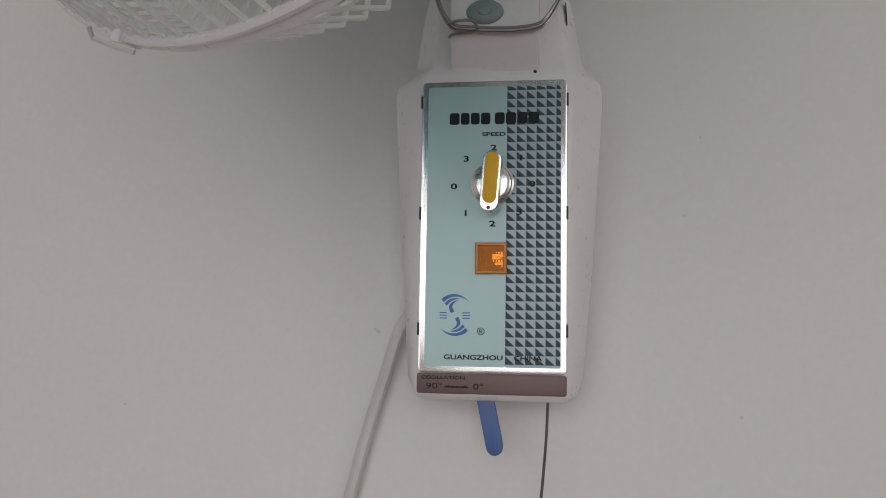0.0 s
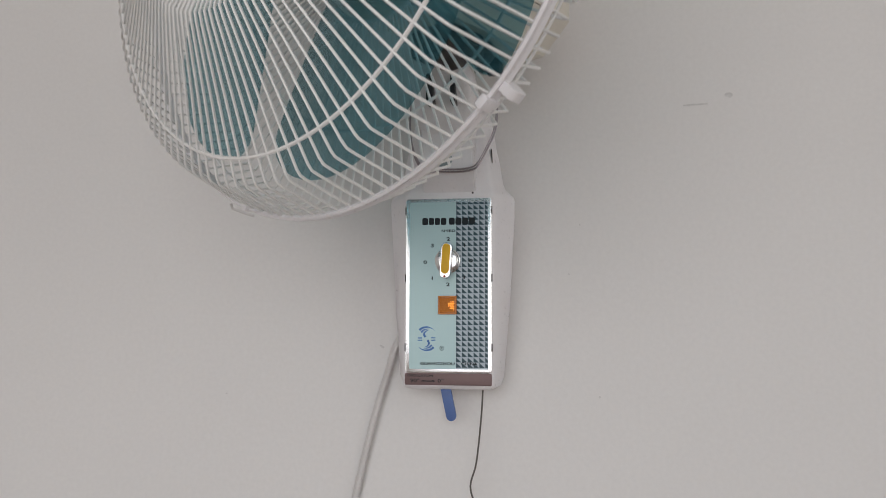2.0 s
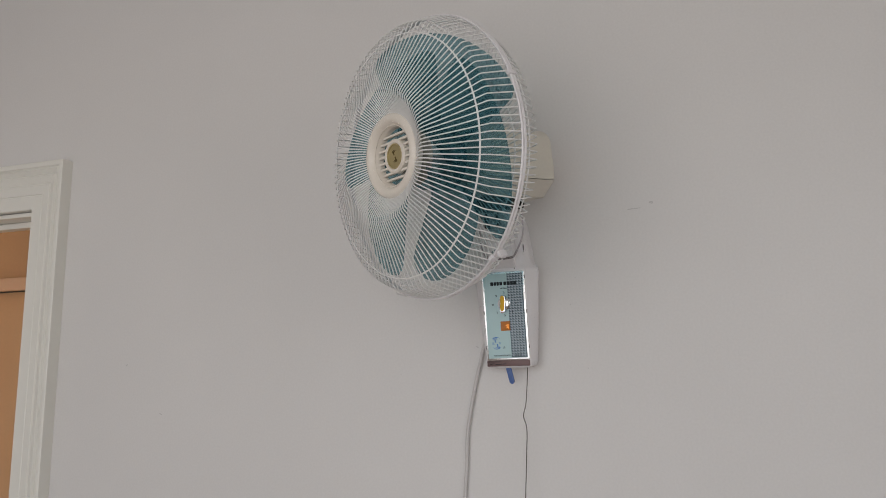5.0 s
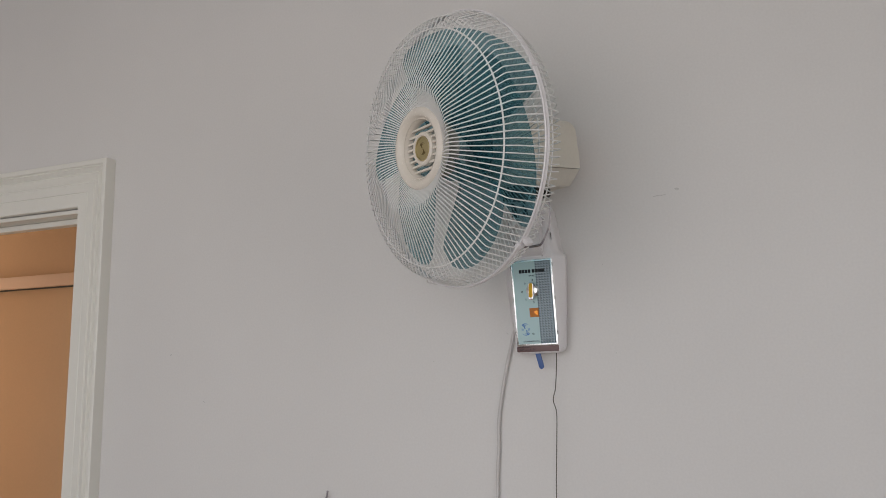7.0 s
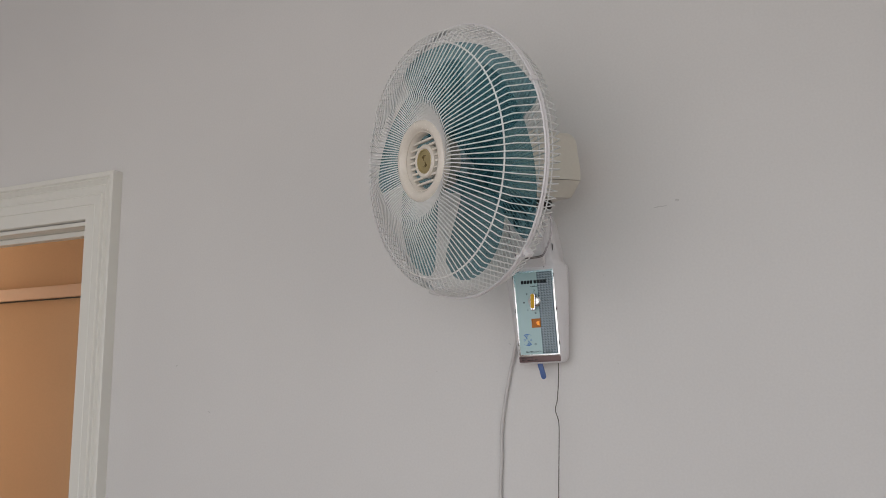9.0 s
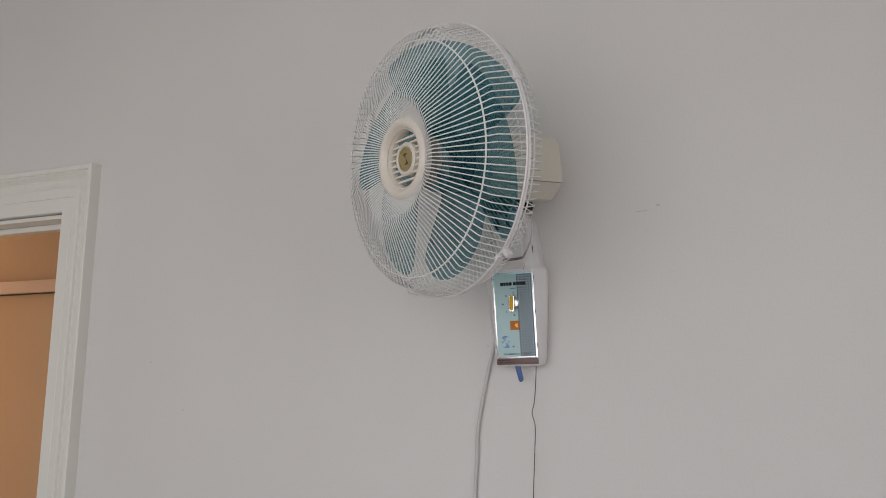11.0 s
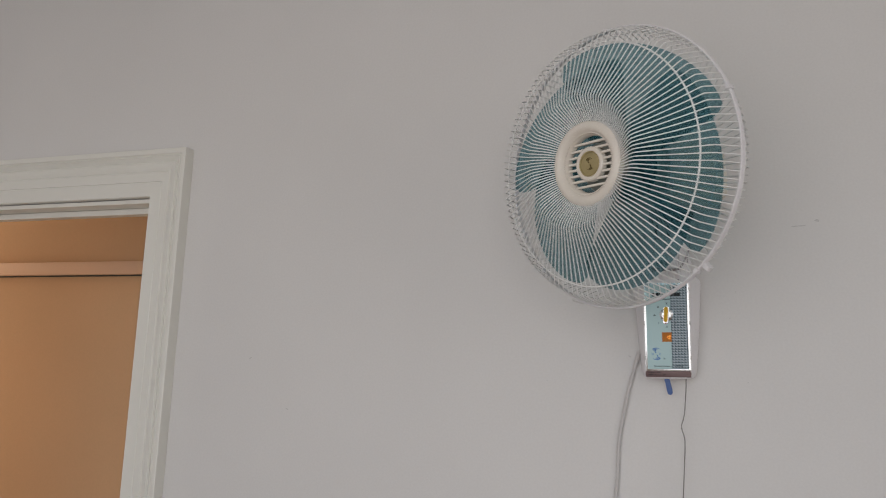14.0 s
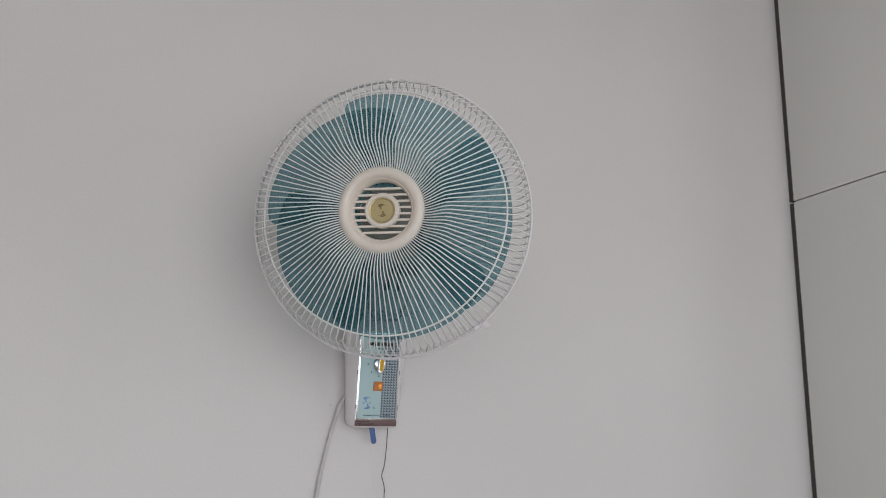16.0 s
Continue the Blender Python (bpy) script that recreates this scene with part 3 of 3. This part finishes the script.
# Solid black blocks paint the shade of the gap between the bracket's cheeks.
part("bracket_gap_shade", box_bm(0.0285, 0.0345, -0.0530, -0.036, 0.240, 0.266), M_BLACK, bracket, "black block painting the shade in the bracket gap", smooth=0)
part("bracket_gap_shade", box_bm(0.0500, 0.0540, -0.0530, -0.036, 0.240, 0.266), M_BLACK, bracket, "black block painting the shade in the bracket gap", smooth=0)
loop = [(0.0065, -0.008, 0.262), (0.0060, -0.0120, 0.226), (0.0095, -0.0150, 0.204), (0.0175, -0.0150, 0.1880), (0.0300, -0.0150, 0.1850), (0.0480, -0.0150, 0.1838), (0.0630, -0.0150, 0.1850), (0.0700, -0.0145, 0.1895), (0.0785, -0.0110, 0.206), (0.0860, -0.0070, 0.228), (0.0860, -0.0030, 0.266)]
wire_loop = part("wire_loop", tube_bm(glide(loop, 6), 0.0009, 6), M_STEEL, bracket, "twisted dull steel wire tied round the bracket")
tube = tube_bm(glide([(p[0] * 0.985 + 0.0006, p[1] - 0.0012, p[2] + 0.0022) for p in loop], 6), 0.0008, 6)
part("wire_loop", tube, M_STEEL, bracket)
part("wire_twist", tube_bm(glide([(0.0175, -0.0185, 0.1890), (0.024, -0.0205, 0.1895), (0.0300, -0.0205, 0.1888), (0.0325, -0.0180, 0.1858), (0.0290, -0.0165, 0.1840), (0.020, -0.0160, 0.1835), (0.0165, -0.0155, 0.1818)], 6), 0.0008, 6), M_STEEL, bracket, "twisted wire end")
wing = part("wing_bolt", lathe_bm([(0, 0.0), (0.006, 0.0), (0.006, 0.012), (0.0095, 0.014), (0.0095, 0.024), (0.006, 0.027), (0, 0.027)], 20), M_GREASE, fan, "dark tilt-lock bolt", BOX @ pose(0.066, -0.018, 0.281, 0, 90, 0))

# ---- fan head: z forward along the axis, origin at the front boss ----
CEN = Vector((-0.0991, -0.3508, 0.3179))
YAW, PITCH = radians(-30.5), radians(-5.82)
AXIS = Vector((math.sin(YAW) * math.cos(PITCH), -math.cos(YAW) * math.cos(PITCH), math.sin(PITCH)))
HX = Vector((0, 0, 1)).cross(AXIS).normalized()
HY = AXIS.cross(HX)
HEAD = Matrix(((HX.x, HY.x, AXIS.x, CEN.x), (HX.y, HY.y, AXIS.y, CEN.y), (HX.z, HY.z, AXIS.z, CEN.z), (0, 0, 0, 1)))
WIRES = 120

def motor_bm(low, high, back, bevel):
    """Squarish cross-section with rounded shoulders and slanted lower corners, cut between two heights."""
    side = []
    for k in range(7):
        a = radians(90 - 15 * k)
        side.append((0.030 + 0.030 * math.cos(a), 0.030 + 0.030 * math.sin(a)))
    side += [(0.0605, -0.010), (0.0600, -0.0350), (0.0598, -0.0362), (0.0300, -0.0620)]
    kept = [(x, y) for x, y in side if low <= y <= high]
    outline = kept + [(-x, y) for x, y in reversed(kept) if x > 1e-6]
    bm = slab_bm(outline, 0.1450, back, bevel)
    bmesh.ops.transform(bm, matrix=pose(0, 0, 0, -90, 0, 0), verts=bm.verts)
    bmesh.ops.recalc_face_normals(bm, faces=bm.faces)
    return bm


motor = part("motor_housing", motor_bm(-0.0352, 1, 0.3135, 0.0035), M_MOTOR, fan, "cream enamelled motor housing", HEAD)
part("bottom_cover", motor_bm(-1, -0.0358, 0.3125, 0.0010), M_MOTOR, motor)
part("oscillation_knob", lathe_bm([(0, 0.0120), (0.0060, 0.0108), (0.0104, 0.0060), (0.0120, 0), (0.0104, -0.0060), (0.0060, -0.0108), (0, -0.0120)], 20), M_GREASE, motor, "dark greasy pivot knob", pose(0.012, -0.0715, -0.243))
part("motor_stem", box_bm(-0.022, 0.022, -0.085, -0.045, -0.235, -0.185, 0.006), M_GREASE, motor, "dark pivot under the motor")
shaft = part("shaft", lathe_bm([(0, -0.144), (0.006, -0.144), (0.006, -0.05), (0, -0.05)], 16), M_STEEL, motor)

# guard rings and wires
rim = part("guard_rim", lathe_bm([(0.2326, -0.0701), (0.2346, -0.0689), (0.2362, -0.0703), (0.2360, -0.0726), (0.2352, -0.0739), (0.2360, -0.0752), (0.2362, -0.0775), (0.2346, -0.0789), (0.2326, -0.0777)], 120, True), M_WHITE, fan, "white plastic rim joining the two guards", HEAD)
for a in (20.5, 90):
    part("rim_clip", box_bm(0.2316, 0.2382, -0.004, 0.004, -0.0816, -0.0661, 0.0016), M_WHITE, rim, m=pose(0, 0, 0, 0, 0, a))
lug = part("rim_lug", slab_bm(rounded(0.2320, 0.2475, -0.0850, -0.0715, 0.0045, 4), 0.0035, -0.0035, 0.0012), M_WHITE, rim, "white plastic lug of the rim with a black disc painting the shade in the screw hole", pose(0, 0, 0, 0, 0, -48.5))
part("rim_clip", box_bm(0.2312, 0.2382, -0.0045, 0.0045, -0.0800, -0.0665, 0.0018), M_WHITE, rim, m=pose(0, 0, 0, 0, 0, -52))
# No hole is cut; a black disc paints its shaded inside.
part("screw_hole_shade", lathe_bm([(0, 0.0004), (0.0019, 0.0003), (0.0022, 0)], 14), M_BLACK, lug, "black disc painting the shade in the screw hole", pose(0.2425, -0.0035, -0.0780, 90, 0, 0))
latch = part("rim_latch", box_bm(0.2316, 0.2372, -0.0035, 0.0035, -0.0790, -0.0680, 0.0014), M_WHITE, rim, m=pose(0, 0, 0, 0, 0, -113))
part("latch_lever", tube_bm([(0.2344, -0.005, -0.060), (0.2382, -0.006, -0.063), (0.2390, 0.001, -0.070), (0.2388, 0.009, -0.073)], 0.0007, 6, flat=1.8), M_CABLE, latch, "grey latch lever")
front = part("front_guard", tube_bm(circle(0.1989, -0.0200, 120), 0.0015, 6, True), M_WIRE, fan, "white wire front guard", HEAD)
part("inner_ring", tube_bm(circle(0.0670, -0.004, 72), 0.0016, 6, True), M_WIRE, front)
FRONT = [(0.0645, -0.0040), (0.0820, 0.0060), (0.0990, 0.0158), (0.1075, 0.0180), (0.1155, 0.0153), (0.1600, -0.0037), (0.2140, -0.0256), (0.2178, -0.0282), (0.2198, -0.0328), (0.2342, -0.0736)]
SWIRL = [0.0, 0.02, 0.045, 0.055, 0.06, 0.06, 0.06, 0.06, 0.06, 0.06]


def share_wires(parent, profile, swirl, count, radius, name="guard_wire", offset=0.0):
    line = [(r * math.cos(s), r * math.sin(s), z) for (r, z), s in zip(profile, swirl)]
    me = finish(tube_bm(line, radius, 5), name, M_WIRE)
    for k in range(count):
        ob = new(name, me)
        ob.parent = parent
        ob.matrix_basis = pose(0, 0, 0, 0, 0, 360 * (k + offset) / count)


share_wires(front, FRONT, SWIRL, WIRES, 0.00110)
rear = part("rear_guard", tube_bm(circle(0.0700, -0.1330, 72), 0.0016, 6, True), M_WIRE, fan, "white wire rear guard", HEAD)
part("rear_ring", tube_bm(circle(0.1600, -0.1253, 100), 0.0014, 6, True), M_WIRE, rear)
part("rear_ring", tube_bm(circle(0.2285, -0.0905, 120), 0.0011, 6, True), M_WIRE, rear)
REAR = [(0.0700, -0.1330), (0.1200, -0.1300), (0.1800, -0.1230), (0.2140, -0.1165), (0.2203, -0.1140), (0.2222, -0.1085), (0.2340, -0.0750)]
share_wires(rear, REAR, [0.0, 0.03, 0.06, 0.075, 0.08, 0.08, 0.08], WIRES, 0.00105, offset=0.5)

# front boss with slats and gold badge
boss = part("front_boss", lathe_bm([(0.0468, -0.0200), (0.0468, -0.0115), (0.0480, -0.0092), (0.0505, -0.0040), (0.0535, 0.0005), (0.0560, 0.0030), (0.0600, 0.0044), (0.0650, 0.0034), (0.0690, -0.0006), (0.0700, -0.0060), (0.0690, -0.0120), (0.0665, -0.0160)], 80, True), M_CREAM, fan, "cream plastic front boss with slats", HEAD)
part("boss_lip", tube_bm(circle(0.0500, -0.0042, 80), 0.0009, 6, True), M_CREAM, boss)
part("boss_ring", lathe_bm([(0.0208, -0.0180), (0.0208, -0.0086), (0.0225, -0.0070), (0.0258, -0.0070), (0.0283, -0.0092), (0.0290, -0.0180)], 56, True), M_CREAM, boss)
for k in range(8):
    z = -0.0355 + k * 0.01015
    half = math.sqrt(max(0.0, 0.0474 ** 2 - z * z))
    inner = math.sqrt(max(0.0, 0.0275 ** 2 - z * z)) if abs(z) < 0.0275 else 0
    spans = [(-half, half)] if not inner else [(-half, -inner), (inner, half)]
    for a, b in spans:
        part("slat", box_bm(a, b, z - 0.0019, z + 0.0019, -0.0180, -0.0108, 0.0009, 2), M_CREAM, boss)
badge = part("badge", lathe_bm([(0, -0.0092), (0.0180, -0.0092), (0.0186, -0.0078), (0.0202, -0.0074), (0.0210, -0.0086), (0.0210, -0.0140), (0, -0.0140)], 48), M_GOLD, boss, "gold badge with an embossed emblem")
part("badge_emblem", crescents_bm(0, 0, 0.0098, 0.0, -0.0005), M_BRONZE, badge, "bronze emblem of curved bands", pose(0, 0, -0.0092, -90, 0, 0), smooth=0)

# blades at rest
blades = part("blade_hub", lathe_bm([(0, -0.045), (0.030, -0.046), (0.046, -0.052), (0.052, -0.066), (0.053, -0.118), (0, -0.118)], 48), M_BLADE, fan, "teal plastic blade hub", HEAD)
part("hub_cap", lathe_bm([(0, -0.0400), (0.028, -0.0408), (0.0440, -0.0465), (0.0470, -0.0510), (0.0455, -0.0512)], 40), M_HUB, blades, "grey plastic hub cap")


def blade_bm():
    """One broad pitched blade, thin, with a rounded tip."""
    bm = bmesh.new()
    nr, na = 12, 20
    top, low = [], []
    for i in range(nr + 1):
        s = i / nr
        r = 0.050 + 0.154 * s
        lead, trail = 0.85 - 0.02 * s, -(0.85 - 0.02 * s)
        edge = max(0.0, (s - 0.75) / 0.25)
        lead -= 0.06 * edge ** 4
        trail += 0.05 * edge ** 4
        rowt, rowl = [], []
        for j in range(na + 1):
            q = j / na
            a = trail + (lead - trail) * q
            z = -0.074 + (q - 0.5) * (0.072 + 0.004 * s) + 0.005 * math.sin(math.pi * q)
            rr = r - 0.007 * edge * abs(2 * q - 1) ** 6
            rowt.append(bm.verts.new((rr * math.cos(a), rr * math.sin(a), z + 0.0010)))
            rowl.append(bm.verts.new((rr * math.cos(a), rr * math.sin(a), z - 0.0010)))
        top.append(rowt)
        low.append(rowl)
    for i in range(nr):
        for j in range(na):
            bm.faces.new((top[i][j], top[i][j + 1], top[i + 1][j + 1], top[i + 1][j]))
            bm.faces.new((low[i][j], low[i + 1][j], low[i + 1][j + 1], low[i][j + 1]))
    for i in range(nr):
        for j in (0, na):
            bm.faces.new((top[i][j], top[i + 1][j], low[i + 1][j], low[i][j]))
    for j in range(na):
        for i in (0, nr):
            bm.faces.new((top[i][j], low[i][j], low[i][j + 1], top[i][j + 1]))
    return bm


first = part("blade", blade_bm(), M_BLADE, blades, "broad translucent teal plastic blade", pose(0, 0, 0, 0, 0, -6))
for k in range(1, 5):
    ob = new("blade", first.data)
    ob.parent = blades
    ob.matrix_basis = pose(0, 0, 0, 0, 0, -6 + 72 * k)

# ---- cables on the wall ----
cable = glide([(-0.030, -0.012, 0.075), (-0.056, -0.011, 0.030), (-0.066, -0.0075, -0.002), (-0.0780, -0.0060, -0.049), (-0.0935, -0.0055, -0.134), (-0.0960, -0.0055, -0.198), (-0.1000, -0.0055, -0.284), (-0.100, -0.0055, -0.6), (-0.097, -0.0055, -1.1), (-0.100, -0.0055, FLOOR + 0.002)])
tagged(part("power_cable", tube_bm(cable, 0.0037, 8), M_CABLE), "grey PVC power cable hanging down the wall", "cable")
cord = glide([(0.0320, -0.026, -0.008), (0.0312, -0.0265, -0.040), (0.0280, -0.027, -0.0812), (0.0232, -0.027, -0.103), (0.0290, -0.027, -0.1270), (0.0275, -0.027, -0.18), (0.0240, -0.027, -0.27), (0.0235, -0.027, -0.42)], 6)
tagged(part("pull_cord", tube_bm(cord, 0.0009, 6), M_CORD), "thin dark pull cord hanging from the fan housing", "cord")

tagged(part("wall_hook", tube_bm(glide([(-0.489, 0.004, -0.345), (-0.488, -0.006, -0.340), (-0.485, -0.010, -0.318), (-0.481, -0.009, -0.296), (-0.4815, -0.008, -0.2925)], 5), 0.0022, 7), M_STEEL), "small dull steel hook in the wall", "hook")
